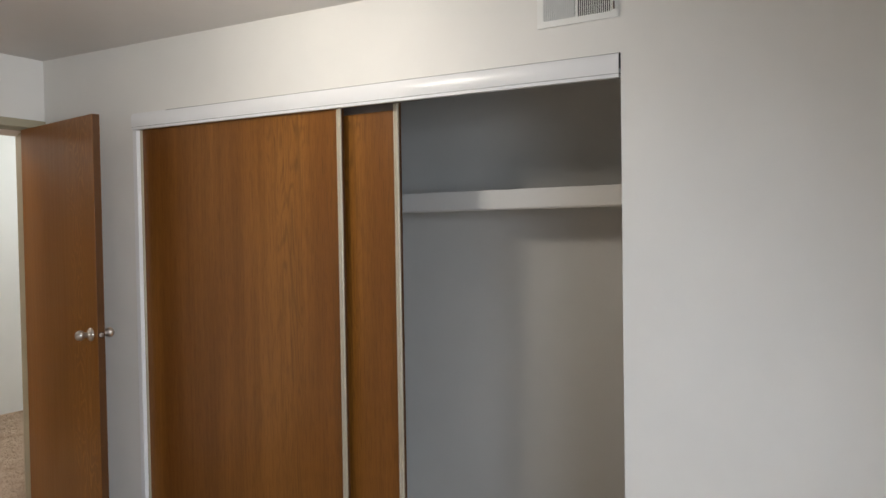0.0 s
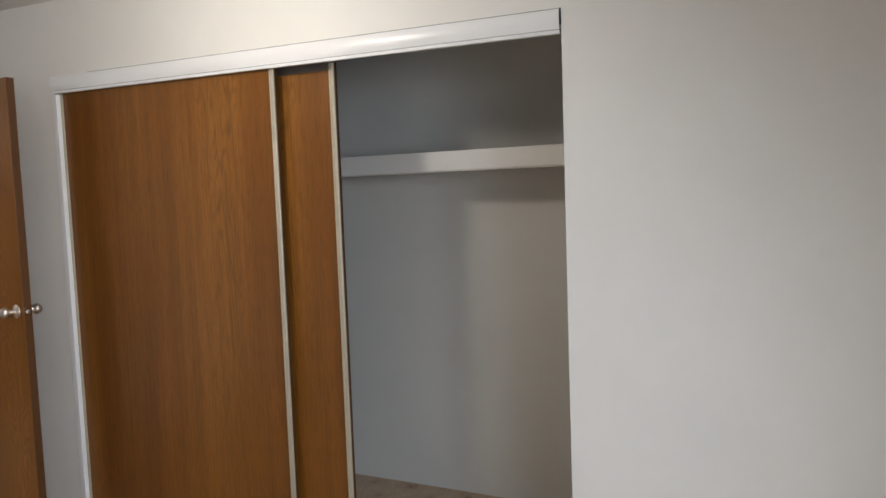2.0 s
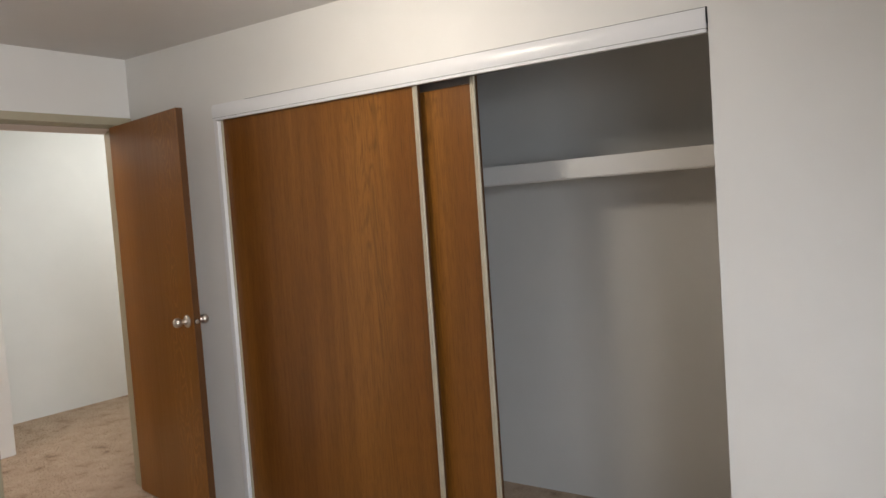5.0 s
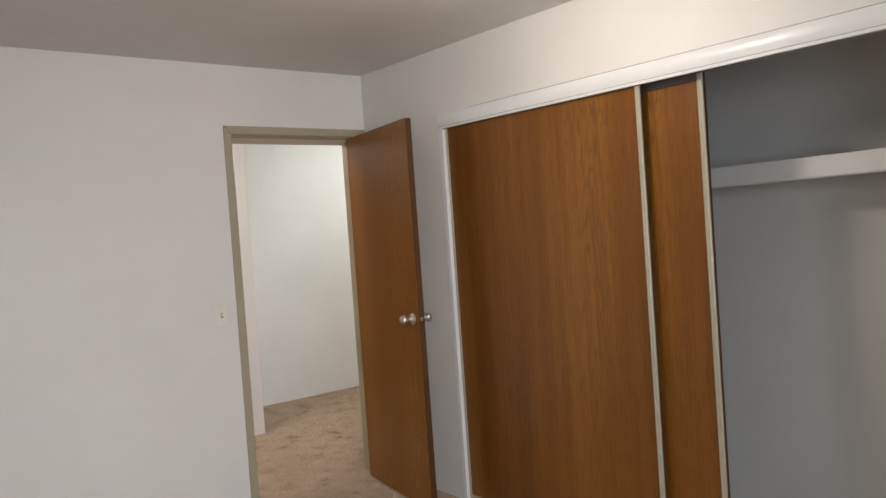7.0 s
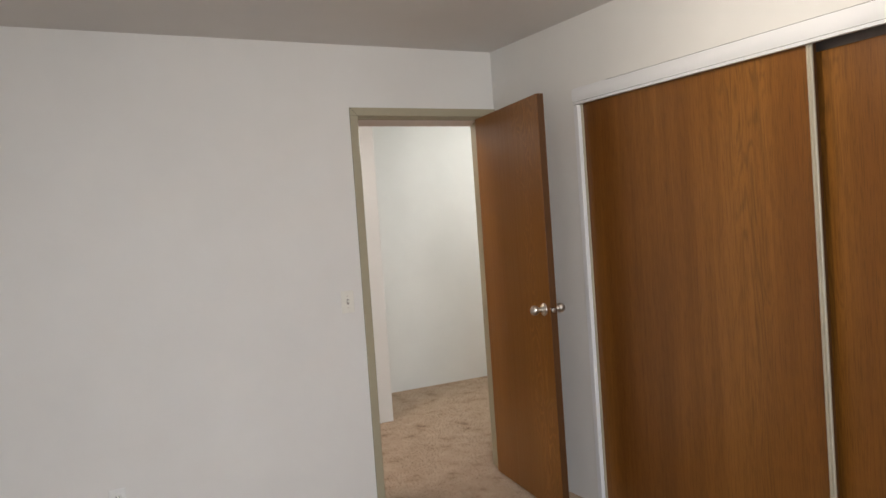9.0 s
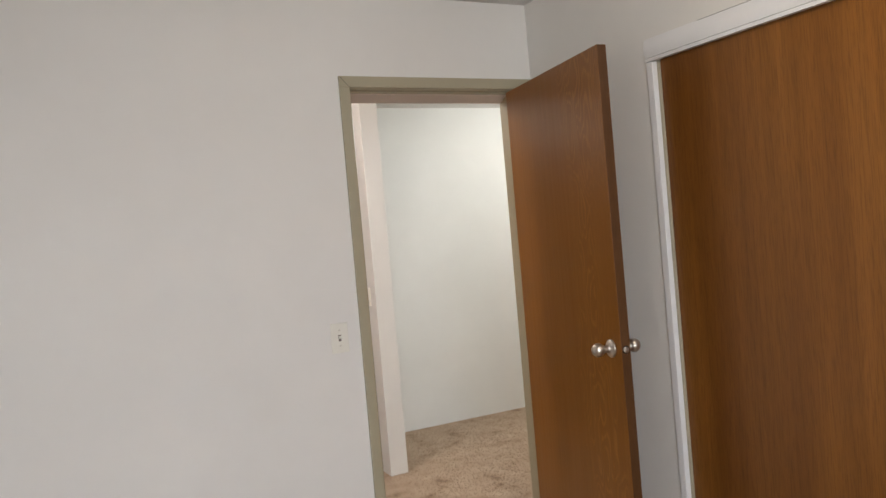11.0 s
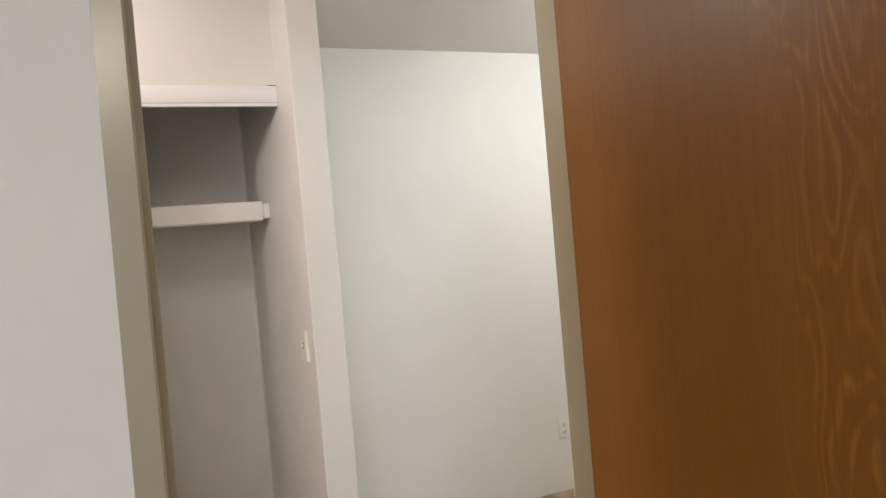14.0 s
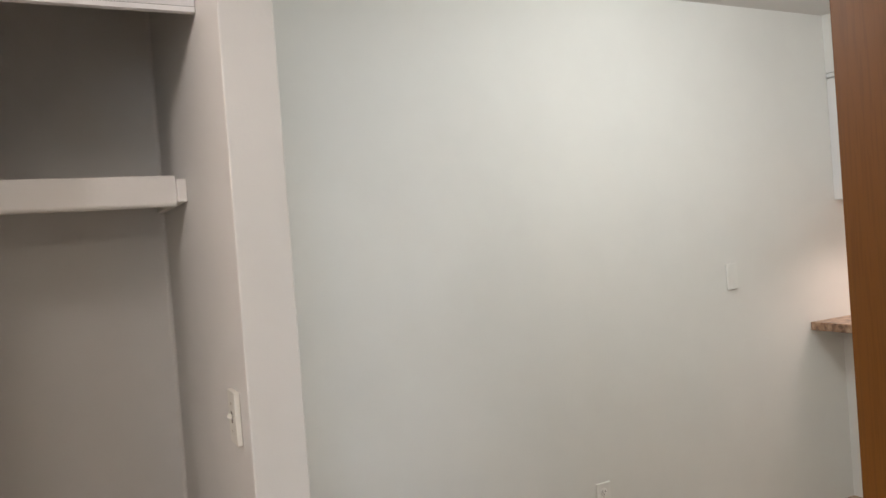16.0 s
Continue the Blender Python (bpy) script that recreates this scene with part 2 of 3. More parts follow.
structure("wall_east", tilted(boxes([(0, 0.115, CY0, 0, 0, H), (0, 0.115, CY1, CY0, 2.0345, H), (0, 0.115, -4.9, CY1, 0, H)]), 1.9), WALL,
          "off-white painted wall with closet opening", "wall")
WX0, WX1, WZ0, WZ1 = -3.1, -1.5, 0.85, 2.1
structure("wall_south", boxes([(-3.6, WX0, -5.0, -4.9, 0, H), (WX1, 1.0, -5.0, -4.9, 0, H), (WX0, WX1, -5.0, -4.9, 0, WZ0), (WX0, WX1, -5.0, -4.9, WZ1, H)]), WALL,
          "off-white painted wall with window opening", "wall")
structure("wall_west", boxes([(-3.7, -3.6, -5.0, T, 0, H)]), WALL, "off-white painted bedroom wall", "wall")
def ceiling_slab():
    """The bedroom ceiling, which sags slightly away from the door wall."""
    bm = boxes([(-3.7, 1.0, -5.0, T, H, H + 0.2)])
    for v in bm.verts:
        v.co.z += 0.019 * min(0.0, v.co.y) if v.co.z < H + 0.1 else 0.0
    return bm


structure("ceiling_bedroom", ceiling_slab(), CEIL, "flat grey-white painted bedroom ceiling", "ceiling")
structure("closet_wall_back", boxes([(0.88, 0.98, -3.4, -0.1, 0, H)]), CLOSET_SHADED, "off-white closet back wall with shade put into its paint", "wall")
structure("closet_wall_side_south", boxes([(0.115, 0.88, -3.4, -3.3, 0, H)]), CLOSET_SHADED, "off-white closet side wall with shade put into its paint", "wall")
structure("closet_wall_side_north", boxes([(0.115, 0.88, -0.2, -0.1, 0, H)]), CLOSET_SHADED, "off-white closet side wall with shade put into its paint", "wall")

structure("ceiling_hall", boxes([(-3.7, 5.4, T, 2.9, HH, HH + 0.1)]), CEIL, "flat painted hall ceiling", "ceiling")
structure("wall_far", boxes([(PX1, 5.2, FARY, FARY + 0.1, 0, HH)]), HALLWALL, "white painted far room wall", "wall")
structure("wall_partition", boxes([(PX0, PX1, PY, BACKY + 0.05, 0, HH)], 0.004), WALL, "white painted stub wall beside hall closet", "wall")
HX0 = -1.95
bead = [(PX0 - 0.0005, BACKY - 0.0005)] + [(PX0 - 0.0005 - 0.016 * (1 - math.sin(a * math.pi / 10)), BACKY - 0.0005 - 0.016 * (1 - math.cos(a * math.pi / 10))) for a in range(6)]
structure("trim_closet_corner", extrude(bead, "z", 0.0, HH), SHELF, "white painted cove bead in closet corner", "trim")
structure("wall_hall_closet", boxes([(-3.6, HX0, HDRY + 0.012, HDRY + 0.11, 0, HH), (HX0, PX0, HDRY + 0.012, HDRY + 0.11, 2.091, HH)]), WALL,
          "white painted hall wall with closet opening", "wall")
structure("hall_closet_back", boxes([(-2.3, PX0, BACKY, BACKY + 0.1, 0, HH)]), WALL, "white painted hall closet back wall", "wall")
structure("hall_closet_side", boxes([(-2.4, -2.3, HDRY + 0.11, BACKY, 0, HH)]), WALL, "white painted hall closet side wall", "wall")
structure("wall_hall_west", boxes([(-3.7, -3.6, T, HDRY + 0.11, 0, HH)]), WALL, "white painted hall end wall", "wall")
KX = 2.915
structure("wall_kitchen_low", boxes([(KX, KX + 0.1, T, FARY, 0, 0.868)]), HALLWALL, "white painted low wall under counter", "wall")
structure("wall_kitchen_back", boxes([(3.30, 3.4, T, FARY, 0, HH)]), HALLWALL, "white painted kitchen wall behind counter", "wall")
structure("soffit", boxes([(KX, 3.30, T, FARY, 2.135, HH)]), HALLWALL, "white painted soffit above upper cabinets", "soffit")


# ---- door frame ----
def door_frame():
    fr = thing("door_frame", "tan enamelled metal door frame with mitred face", "door frame", kind="structure")
    xl, xr = -0.888, -0.002
    xi, xo = -0.845, -0.075
    # section of the jamb across the wall: face, rabbet, stop, back face
    def jamb(side):
        s = 1 if side == "l" else -1
        a, b = (xl, xi) if side == "l" else (xr, xo)
        prof = [(a, -0.012), (b - s * 0.004, -0.012), (b, -0.008), (b, 0.040), (b + s * 0.014, 0.042), (b + s * 0.014, 0.100), (b, 0.102),
                (b, T + 0.012), (a, T + 0.012), (a, T), (b - s * 0.02, T), (b - s * 0.02, 0.0), (a, 0.0)]
        return extrude(prof, "z", 0.0, 2.046)
    part("jamb", jamb("l"), FRAME, fr)
    part("jamb", jamb("r"), FRAME, fr)
    head = [(-0.012, 2.09), (-0.012, 2.05), (-0.009, 2.046), (-0.001, 2.046), (0.000, 2.050), (0.004, 2.050), (0.007, 2.043), (0.012, 2.041), (0.016, 2.044),
            (0.020, 2.049), (0.034, 2.049), (0.036, 2.040), (0.041, 2.035), (0.047, 2.034), (0.051, 2.037), (0.052, 2.060),
            (T, 2.062), (0.0, 2.062), (0.0, 2.09)]
    part("head", extrude(head, "x", xl, xr), FRAME, fr)
    lining = [(0.053, 2.036), (0.055, 2.033), (T + 0.012, 2.016), (T + 0.012, 2.09), (T, 2.09), (T, 2.0615), (0.053, 2.0595)]
    part("head_lining", extrude(lining, "x", xl, xr), LINING_BOUNCE, fr, "pale head lining with pink hall bounce painted in")
    mitre = extrude([(xl + 0.001, 2.0895), (xl + 0.003, 2.0895), (xi - 0.002, 2.0475), (xi - 0.004, 2.0475)], "y", -0.0126, -0.0119)
    part("mitre_joint", mitre, DARK, fr, "dark open mitre joint")
    st = part("strike_plate", boxes([(xi + 0.0002, xi + 0.002, 0.004, 0.036, 0.975, 1.035)], 0.0006), NICKEL, fr, "small worn metal strike plate")
    part("strike_hole", boxes([(xi + 0.0015, xi + 0.0026, 0.012, 0.03, 0.99, 1.02)]), DARK, st)
    return fr


door_frame()


# ---- hinged doors ----
def knob_profile(r=0.0245):
    rows = [(0.0, 0.0), (0.0315, 0.0), (0.0315, 0.004), (0.028, 0.008), (0.017, 0.011), (0.0125, 0.014), (0.0115, 0.026), (0.014, 0.031)]
    cz = 0.031 + r * 0.86
    for i in range(1, 15):
        a = -math.pi / 2 + 0.53 + (math.pi - 0.53) * i / 14
        rows.append((max(0.0, r * math.cos(a)), cz + r * math.sin(a) * 0.92))
    rows[-1] = (0.0, rows[-1][1])
    return rows


def hinged_door(name, label, m, width, height, side=-1):
    """A flush door leaf; local x runs from hinge to latch, the leaf lies at local y from 0 to side * 0.035."""
    d = thing(name, label, "door", m, kind="structure")
    t = 0.035 * side
    part("leaf", box(bmesh.new(), 0.0, width, min(0, t), max(0, t), 0.012, height, 0.0005), OAK_LEAF, d)
    e = 0.0008
    part("edge_band", box(bmesh.new(), width - 0.001, width + e, min(0, t) + 0.0012, max(0, t) - 0.0012, 0.013, height - 0.001), OAK_EDGE, d, "stained wooden edge band")
    kx, kz = width - 0.062, 1.005
    for y, s in ((t, side), (0.0, -side)):
        part("door_knob", lathe(knob_profile(), pose(kx, y + s * 0.0002, kz, 90 if s < 0 else -90)), NICKEL, d, "round satin nickel knob")
    part("latch_plate", lathe([(0.0, 0.0), (0.0135, 0.0), (0.0135, 0.0012), (0.0, 0.0016)], pose(width, t / 2, kz, 0, 90, 0), 20), DARK, d, "bored dark latch hole")
    part("latch_bolt", lathe([(0.0, 0.0), (0.0105, 0.0), (0.0105, 0.003), (0.009, 0.004), (0.0, 0.004)], pose(width + 0.0012, t / 2, kz, 0, 90, 0), 20), NICKEL, d, "metal latch bolt")
    for z in (0.25, 1.02, 1.82):
        part("hinge", lathe([(0.0, -0.045), (0.006, -0.045), (0.006, 0.045), (0.0, 0.045)], pose(-0.004, -0.004 * side, z), 12), FRAME, d, "tan painted hinge barrel")
    return d


hinged_door("door_1", "reddish-brown stained oak flush door standing open", pose(-0.097, -0.004, 0, 0, 0, -98.3), 0.780, 2.032)
d2 = thing("door_2", "golden-brown stained oak folding door panel in hall", "door", pose(0.300, 0.160, 0, 0, 0, 106.5), kind="structure")
part("leaf", box(bmesh.new(), 0.0, 0.342, -0.034, 0.0, 0.014, 2.032, 0.0012), OAK_LEAF, d2)
for z in (0.3, 1.05, 1.8):
    part("hinge", lathe([(0.0, -0.035), (0.005, -0.035), (0.005, 0.035), (0.0, 0.035)], pose(0.346, -0.038, z), 10), FRAME, d2)


# ---- bedroom closet ----
def header(name, label, axis, front, a, b, z0, z1, out, lean=9.0):
    """A track fascia with a softly bowed face and a lower lip; out is the way it faces."""
    h = thing(name, label, "closet track", kind="structure")
    prof = []
    for i in range(9):
        u = i / 8
        prof.append((front + out * 0.007 * (1 - (2 * u - 1) ** 2), z0 + 0.014 + (z1 - z0 - 0.014) * u))
    prof += [(front - out * 0.016, z1), (front - out * 0.016, z0 + 0.014)]
    part("fascia", tilted(extrude(prof, axis, a, b), lean), TRIM, h)
    groove = [(front - out * 0.0005, z0 + 0.0117), (front - out * 0.0005, z0 + 0.0138), (front - out * 0.015, z0 + 0.0138), (front - out * 0.015, z0 + 0.0117)]
    part("groove", tilted(extrude(groove, axis, a, b), lean), DARK, h, "dark groove above lower lip")
    lip = [(front + out * 0.003, z0), (front + out * 0.004, z0 + 0.0115), (front - out * 0.016, z0 + 0.0115), (front - out * 0.016, z0)]
    part("lip", tilted(extrude(lip, axis, a, b), lean), TRIM, h, "narrow white lower lip")
    return h


h1 = header("closet_header", "glossy white bowed closet track fascia", "y", -0.0015, CY1 + 0.006, -0.732, 1.955, 2.0325, -1, 1.9)
part("shadow_gap", tilted(boxes([(-0.0006, 0.02, CY1 + 0.0005, -0.98, 2.0327, 2.0343), (-0.0006, 0.02, CY1 + 0.0005, CY1 + 0.0055, 1.985, 2.0312)]), 1.9), DARK, h1, "dark gap above fascia")
part("filler", tilted(boxes([(-0.0006, 0.02, -0.9795, CY0 - 0.001, 2.0327, 2.0343)]), 1.9), TRIM, h1, "painted caulk over fascia")
part("track", boxes([(0.016, 0.10, CY1 + 0.01, CY0 - 0.005, 2.001, 2.03), (0.050, 0.053, CY1 + 0.01, CY0 - 0.005, 1.97, 2.001)]), TRACK, h1, "grey metal sliding track")
tagged(part("jamb_trim", boxes([(-0.006, 0.07, -0.768, CY0 + 0.001, 0.0, 1.982)], 0.002), TRIM, h1), "white painted closet jamb strip")


def edge_profile(x0, x1, y0, y1):
    """A ribbed metal edge channel, seen from above."""
    s = (y1 - y0)
    return [(x0, y0), (x0 - 0.003, y0 + s * 0.12), (x0 - 0.003, y0 + s * 0.34), (x0, y0 + s * 0.42), (x0, y0 + s * 0.58), (x0 - 0.003, y0 + s * 0.66),
            (x0 - 0.003, y0 + s * 0.88), (x0, y1), (x1, y1), (x1, y0)]


def sliding_door(label, x, ya, yb, group, rail=1.99):
    """A closet panel in plane x from ya (north) to yb (south), with metal edge channels and a top rail."""
    d = thing("sliding_closet_door", label, "closet door", pose(x, (ya + yb) / 2, 0), group)
    y0, y1 = yb - (ya + yb) / 2, ya - (ya + yb) / 2
    part("panel", box(bmesh.new(), 0.004, 0.020, y0 + 0.012, y1 - 0.012, 0.02, rail + 0.001), OAK_PANEL, d)
    part("edge_channel", extrude(edge_profile(0.0, 0.006, y0, y0 + 0.023), "z", 0.012, 1.995), ALU, d, "champagne metal edge channel")
    part("edge_band", boxes([(0.0065, 0.024, y0 + 0.0015, y0 + 0.0115, 0.012, 1.995)], 0.001), OAK_EDGE, d, "dark stained wooden edge band")
    part("edge_channel", extrude(edge_profile(0.0, 0.024, y1 - 0.010, y1), "z", 0.012, 1.995), ALU, d, "champagne metal edge channel")
    part("top_rail", boxes([(0.001, 0.023, y0 + 0.023, y1 - 0.010, rail, 2.0)], 0.001), TRACK, d, "dull grey top rail")
    part("bottom_rail", boxes([(0.001, 0.023, y0 + 0.023, y1 - 0.010, 0.012, 0.035)], 0.001), ALU, d)
    return d


sliding_door("orange-brown oak sliding closet door in front track", 0.016, -0.769, -2.015, "bedroom closet doors")
sliding_door("orange-brown oak sliding closet door in rear track", 0.066, -1.03, -2.262, "bedroom closet doors", 1.948)


def front_lip(axis, front, inward, a, b, z0, z1):
    """A deep shelf edge with a rounded lower corner."""
    s = inward
    prof = [(front, z1)]
    for i in range(6):
        an = math.pi / 2 * i / 5
        prof.append((front + s * 0.012 * (1 - math.cos(an)), z0 + 0.012 * (1 - math.sin(an))))
    prof += [(front + s * 0.022, z0), (front + s * 0.022, z1)]
    return extrude(prof, axis, a, b)


s1 = thing("closet_shelf", "white painted closet shelf with deep rounded front", "shelf", pose(0, 0, 0))
part("shelf_edge", front_lip("y", 0.57, 1, -3.298, -0.202, 1.554, 1.642), SHELF, s1)
part("shelf_board", boxes([(0.593, 0.878, -3.298, -0.202, 1.620, 1.640)]), SHELF, s1)

# ---- hall closet ----
h2 = header("closet_header_hall", "glossy white bowed hall closet track fascia", "x", HDRY + 0.006, HX0, PX0 - 0.002, 2.012, 2.090, -1)
part("track", boxes([(HX0, PX0 - 0.01, HDRY + 0.03, HDRY + 0.09, 2.045, 2.088)]), TRACK, h2, "grey metal sliding track")
part("end_gap", boxes([(PX0 - 0.034, PX0 - 0.003, HDRY - 0.001, HDRY + 0.004, 2.0902, 2.0918)]), DARK, h2, "dark gap above fascia end")
d3 = thing("sliding_closet_door", "orange-brown oak sliding door of hall closet", "closet door", pose(-1.392, HDRY + 0.03, 0))
part("panel", box(bmesh.new(), -0.55, 0.545, 0.004, 0.020, 0.02, 2.02), OAK_PANEL, d3)
ep = [(x, y) for y, x in edge_profile(0.0, 0.024, 0.530, 0.553)]
part("edge_channel", extrude(ep, "z", 0.012, 2.03), ALU, d3, "champagne metal edge channel")
part("top_rail", boxes([(-0.55, 0.529, 0.001, 0.023, 2.021, 2.04)]), TRACK, d3)
d4 = thing("sliding_closet_door", "orange-brown oak sliding door at rear of hall closet", "closet door", pose(-1.5, HDRY + 0.062, 0))
part("panel", box(bmesh.new(), -0.44, 0.50, 0.004, 0.020, 0.02, 1.99), OAK_PANEL, d4)

s2 = thing("closet_shelf", "white painted hall closet shelf with deep front", "shelf", pose(0, 0, 0))
part("shelf_edge", front_lip("x", 2.09, 1, -0.836, -0.272, 1.592, 1.676), SHELF, s2)
part("shelf_board", boxes([(-0.836, -0.272, 2.113, BACKY - 0.002, 1.654, 1.674)]), SHELF, s2)
part("cleat", boxes([(-0.272, PX0 - 0.001, 2.062, BACKY - 0.002, 1.602, 1.664)], 0.003), SHELF, s2, "white shelf support cleat")
# upright carried on unseen to the back wall, to shade the gap beside it
part("upright_panel", boxes([(-0.862, -0.838, 2.088, BACKY - 0.002, 0.0, 1.674)], 0.004), SHELF, s2, "white painted shelf upright")

# ---- vent ----
def wall_vent():
    y0, y1, z0, z1 = -3.176, -2.894, 2.150, 2.36
    v = thing("wall_vent", "white metal louvred air vent above closet", "vent", pose(0, 0, 0))
    fw = 0.021
    fr = boxes([(-0.008, -0.0005, y0, y1, z0, z0 + fw), (-0.008, -0.0005, y0, y1, z1 - fw, z1),
                (-0.008, -0.0005, y0, y0 + fw, z0 + fw, z1 - fw), (-0.008, -0.0005, y1 - fw, y1, z0 + fw, z1 - fw)])
    part("frame", fr, WHITEPLASTIC, v)
    part("backing", boxes([(-0.0015, -0.0006, y0 + fw, y1 - fw, z0 + fw, z1 - fw)]), DARK, v, "dark duct behind slats")
    part("divider", boxes([(-0.0085, -0.002, (y0 + y1) / 2 - 0.004, (y0 + y1) / 2 + 0.004, z0 + fw, z1 - fw)]), WHITEPLASTIC, v)
    n = 34
    for i in range(n):
        y = y0 + fw + (y1 - y0 - 2 * fw) * (i + 0.5) / n
        if abs(y - (y0 + y1) / 2) < 0.006:
            continue
        k = 1 if y > (y0 + y1) / 2 else -1
        bm = extrude([(-0.0075, y - 0.0012 + 0.0016 * k), (-0.0075, y + 0.0012 + 0.0016 * k), (-0.0018, y + 0.0012 - 0.0016 * k), (-0.0018, y - 0.0012 - 0.0016 * k)], "z", z0 + fw, z1 - fw)
        part("slat", bm, WHITEPLASTIC, v)
    part("lever", boxes([(-0.016, -0.008, y0 + 0.010, y0 + 0.014, 2.175, 2.20)], 0.001), TRACK, v, "small damper lever")
    return v


wall_vent()


# ---- switches and outlets: built facing local -y, centred on the plate ----
def plate(bm_w, bm_h, deep=0.006):
    bm = bmesh.new()
    return box(bm, -bm_w / 2, bm_w / 2, -0.006, deep - 0.006, -bm_h / 2, bm_h / 2, 0.003, 3)


def toggle_switch(label, m, mat, deep=0.006):
    s = thing("light_switch", label, "light switch", m)
    part("plate", plate(0.070, 0.115, deep), mat, s)
    part("slot", boxes([(-0.0055, 0.0055, -0.0066, -0.0058, -0.0125, 0.0125)]), TRACK, s, "dark toggle slot")
    bm = bmesh.new()
    box(bm, -0.004, 0.004, -0.017, -0.005, -0.005, 0.005, 0.0015)
    bmesh.ops.rotate(bm, verts=bm.verts[:], cent=(0, -0.005, 0), matrix=Matrix.Rotation(radians(-28), 3, "X"))
    part("toggle", bm, mat, s)
    for z in (0.030, -0.030):
        part("screw", lathe([(0, 0), (0.0032, 0), (0.0028, 0.0012), (0, 0.0014)], pose(0, -0.006, z, 90), 12), NICKEL, s)
    return s


def outlet(label, m):
    s = thing("wall_outlet", label, "outlet", m)
    part("plate", plate(0.070, 0.115), WHITEPLASTIC, s)
    for z in (0.0195, -0.0195):
        f = part("receptacle", lathe([(0, 0), (0.0165, 0), (0.0160, 0.0016), (0, 0.0018)], pose(0, -0.006, z, 90), 20), WHITEPLASTIC, s)
        for x in (-0.0063, 0.0063):
            part("slot", boxes([(x - 0.0011, x + 0.0011, -0.0084, -0.0076, z - 0.001, z + 0.007)]), DARK, f)
        part("ground_hole", lathe([(0, 0), (0.0024, 0), (0, 0.0008)], pose(0, -0.0077, z - 0.008, 90), 10), DARK, f)
    part("screw", lathe([(0, 0), (0.003, 0), (0, 0.0012)], pose(0, -0.006, 0, 90), 10), NICKEL, s)
    return s


toggle_switch("ivory toggle light switch beside bedroom doorway", pose(-0.974, -0.0004, 1.082), PLASTIC)
toggle_switch("cream toggle light switch on hall stub wall", pose(PX0 - 0.0074, 1.610, 1.100, 0, 0, -90), PLASTIC, 0.013)
outlet("white duplex outlet low on bedroom wall", pose(-2.134, -0.0004, 0.302))
outlet("white duplex outlet low on far wall", pose(1.336, FARY - 0.0004, 0.350))
b3 = thing("blank_plate", "white blank plate on far wall", "wall plate", pose(2.154, FARY - 0.0004, 1.180))
part("plate", box(bmesh.new(), -0.034, 0.034, -0.008, 0.0, -0.06, 0.06, 0.003, 3), WHITEPLASTIC, b3)


# ---- ceiling lamps ----
def ceiling_lamp(x, y, z, r=0.15):
    c = thing("ceiling_lamp", "lit opal glass dome ceiling lamp", "ceiling lamp", pose(x, y, z), "ceiling lamps")
    part("base", lathe([(0, 0), (r + 0.012, 0), (r + 0.012, -0.018), (r, -0.022), (0, -0.022)], Matrix()), TRIM, c)
    part("shade", lathe([(r * math.cos(a), -0.022 - 0.045 * math.sin(a)) for a in (0, 0.3, 0.6, 0.9, 1.2, 1.45)] + [(0, -0.067)], Matrix()), DOME, c)


# the western hall fixture is unseen too, added to go with its light
for (x, y), z in ((BED_LAMP, H), (HALL_LAMP, HH), (HALL_LAMP_ADDED, HH), (DINING_LAMP, HH)):
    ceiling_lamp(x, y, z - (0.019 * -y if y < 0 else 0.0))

# ---- window ----
win = thing("window_1", "white framed bedroom window", "window", pose(0, 0, 0), kind="structure")
fw, ya, yb = 0.05, -4.99, -4.93
part("window_frame", boxes([(WX0, WX1, ya, yb, WZ0, WZ0 + fw), (WX0, WX1, ya, yb, WZ1 - fw, WZ1), (WX0, WX0 + fw, ya, yb, WZ0 + fw, WZ1 - fw),
                            (WX1 - fw, WX1, ya, yb, WZ0 + fw, WZ1 - fw), ((WX0 + WX1) / 2 - 0.025, (WX0 + WX1) / 2 + 0.025, ya, yb, WZ0 + fw, WZ1 - fw)]), TRIM, win)
for x0, x1 in ((WX0 + fw, (WX0 + WX1) / 2 - 0.025), ((WX0 + WX1) / 2 + 0.025, WX1 - fw)):
    pane = part("pane", boxes([(x0, x1, -4.962, -4.958, WZ0 + fw, WZ1 - fw)]), GLASS, win)
    pane.visible_shadow = False

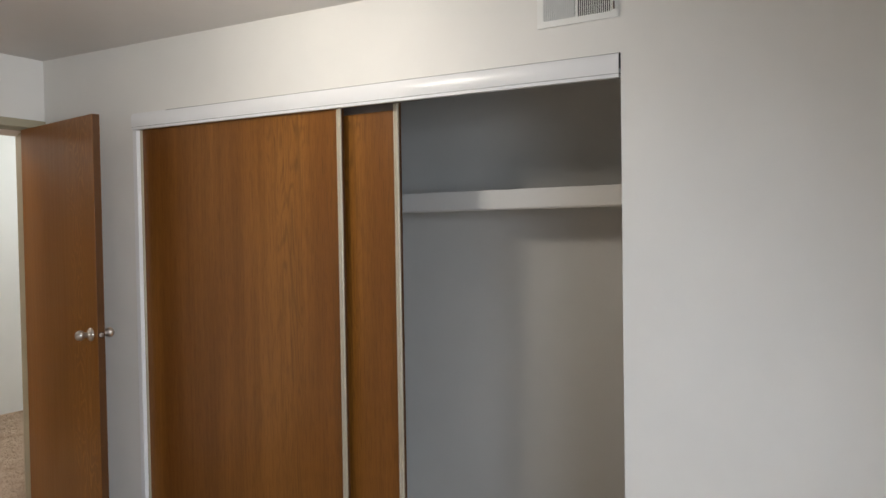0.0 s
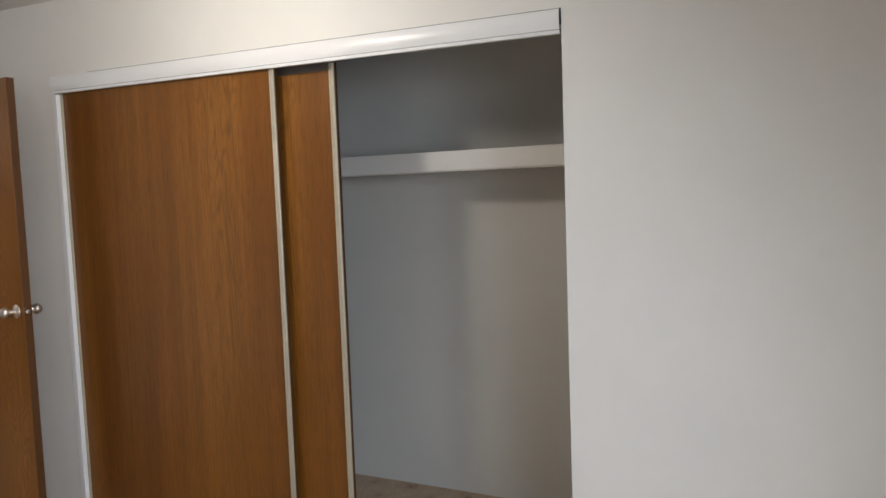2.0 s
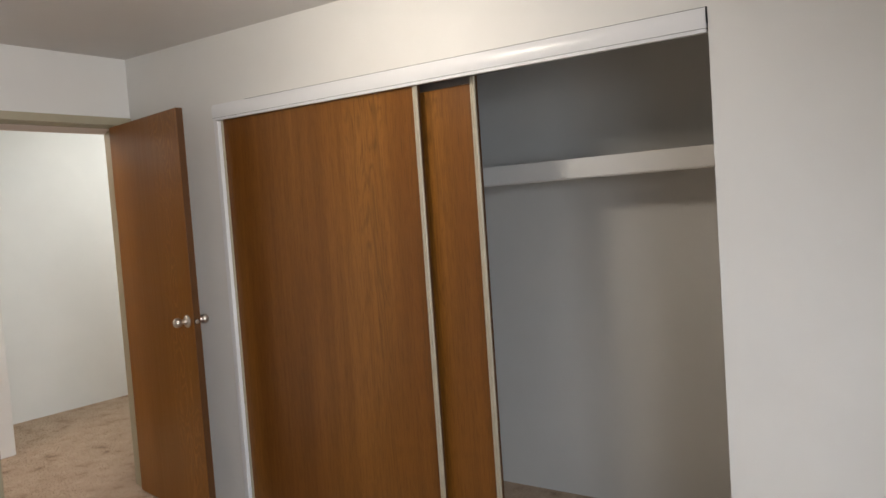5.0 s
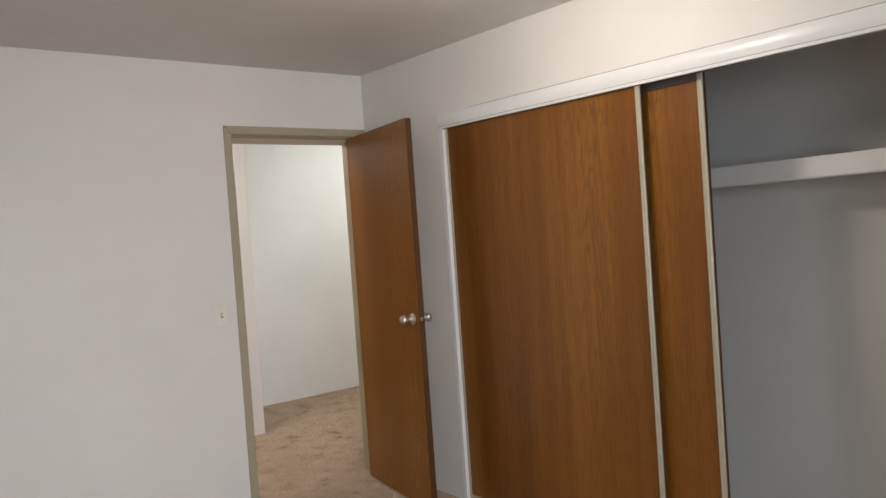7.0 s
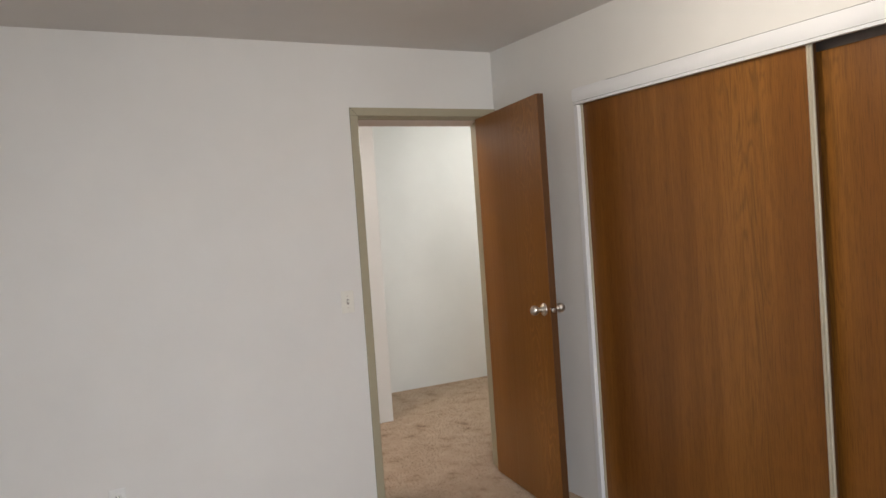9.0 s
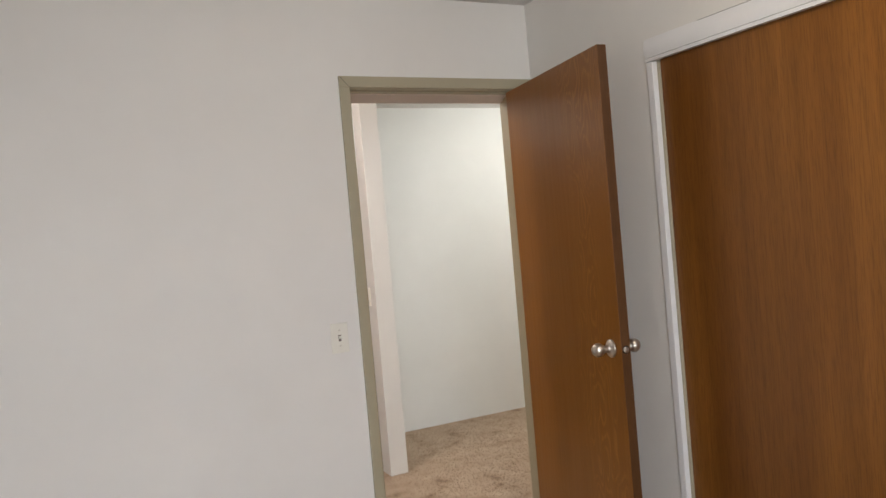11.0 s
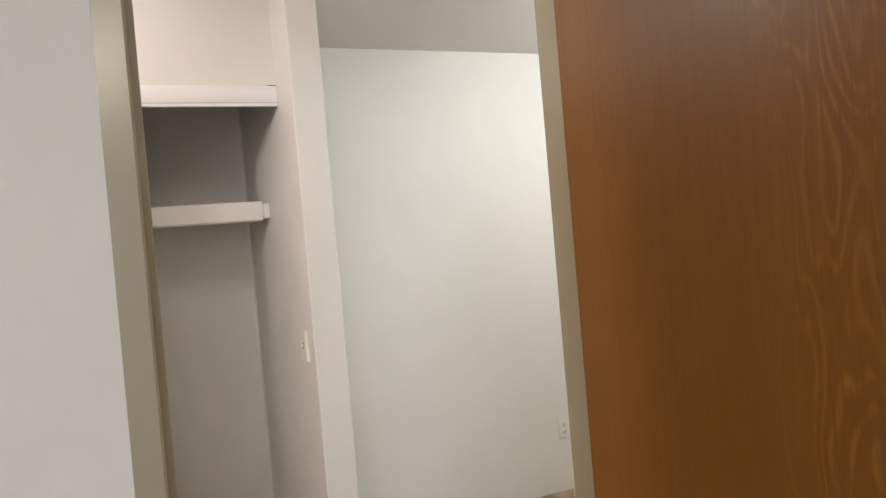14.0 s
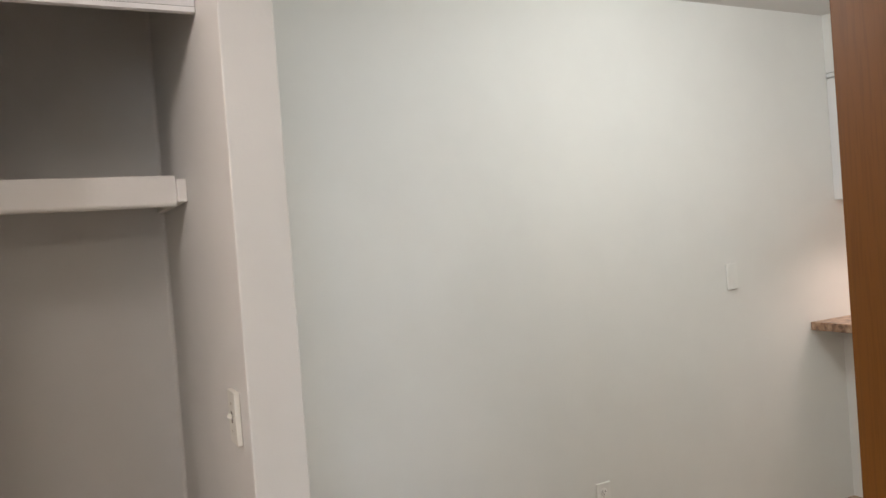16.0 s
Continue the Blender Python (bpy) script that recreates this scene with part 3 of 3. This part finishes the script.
# ---- counter and cabinets beyond the hall ----
ct = thing("counter", "brown speckled laminate counter ledge on low wall", "counter", pose(0, 0, 0))
part("top", box(bmesh.new(), 2.672, 3.298, T + 0.002, FARY - 0.002, 0.869, 0.910, 0.004), LAMINATE, ct)
for i in range(3):
    y1 = FARY - i * 0.66
    cab = thing("upper_cabinet", "white painted upper kitchen cabinet", "cabinet", pose(3.112, y1 - 0.33, 1.494), "upper kitchen cabinets")
    part("body", box(bmesh.new(), -0.175, 0.186, -0.3295, 0.3299, 0.0, 0.64, 0.002), TRIM, cab)
    d = part("cabinet_door", box(bmesh.new(), -0.195, -0.1755, -0.3295, 0.3299, 0.004, 0.61, 0.003), TRIM, cab)
    part("top_moulding", box(bmesh.new(), -0.2, -0.1755, -0.327, 0.327, 0.616, 0.638, 0.004), TRIM, cab)


# ---- carpet pile ----
def carpet_pile():
    rng = np.random.default_rng(4)
    regions = [(-1.2, 1.6, -1.2, 2.38, 76000), (0.13, 0.87, -3.2, -1.8, 10000)]
    pts = np.concatenate([np.column_stack((rng.uniform(a, b, n), rng.uniform(c, d, n))) for a, b, c, d, n in regions])
    n = len(pts)
    r = rng.uniform(0.003, 0.0065, n)
    hgt = rng.uniform(0.002, 0.007, n)
    ang = rng.uniform(0, 6.28, n)
    lean = rng.normal(0, 0.004, (n, 2))
    verts = np.zeros((n, 4, 3))
    for k in range(3):
        verts[:, k, 0] = pts[:, 0] + r * np.cos(ang + k * 2.094)
        verts[:, k, 1] = pts[:, 1] + r * np.sin(ang + k * 2.094)
        verts[:, k, 2] = -0.001
    verts[:, 3, :2] = pts + lean
    verts[:, 3, 2] = hgt
    base = np.arange(n)[:, None] * 4
    faces = np.concatenate([base + np.array(f) for f in ((0, 1, 3), (1, 2, 3), (2, 0, 3))])
    me = bpy.data.meshes.new("carpet_pile")
    me.from_pydata(verts.reshape(-1, 3).tolist(), [], faces.tolist())
    me.materials.append(CARPET)
    tagged(new("carpet_pile", me), "short beige brown carpet tufts on floor", "carpet", "", "stuff")


carpet_pile()
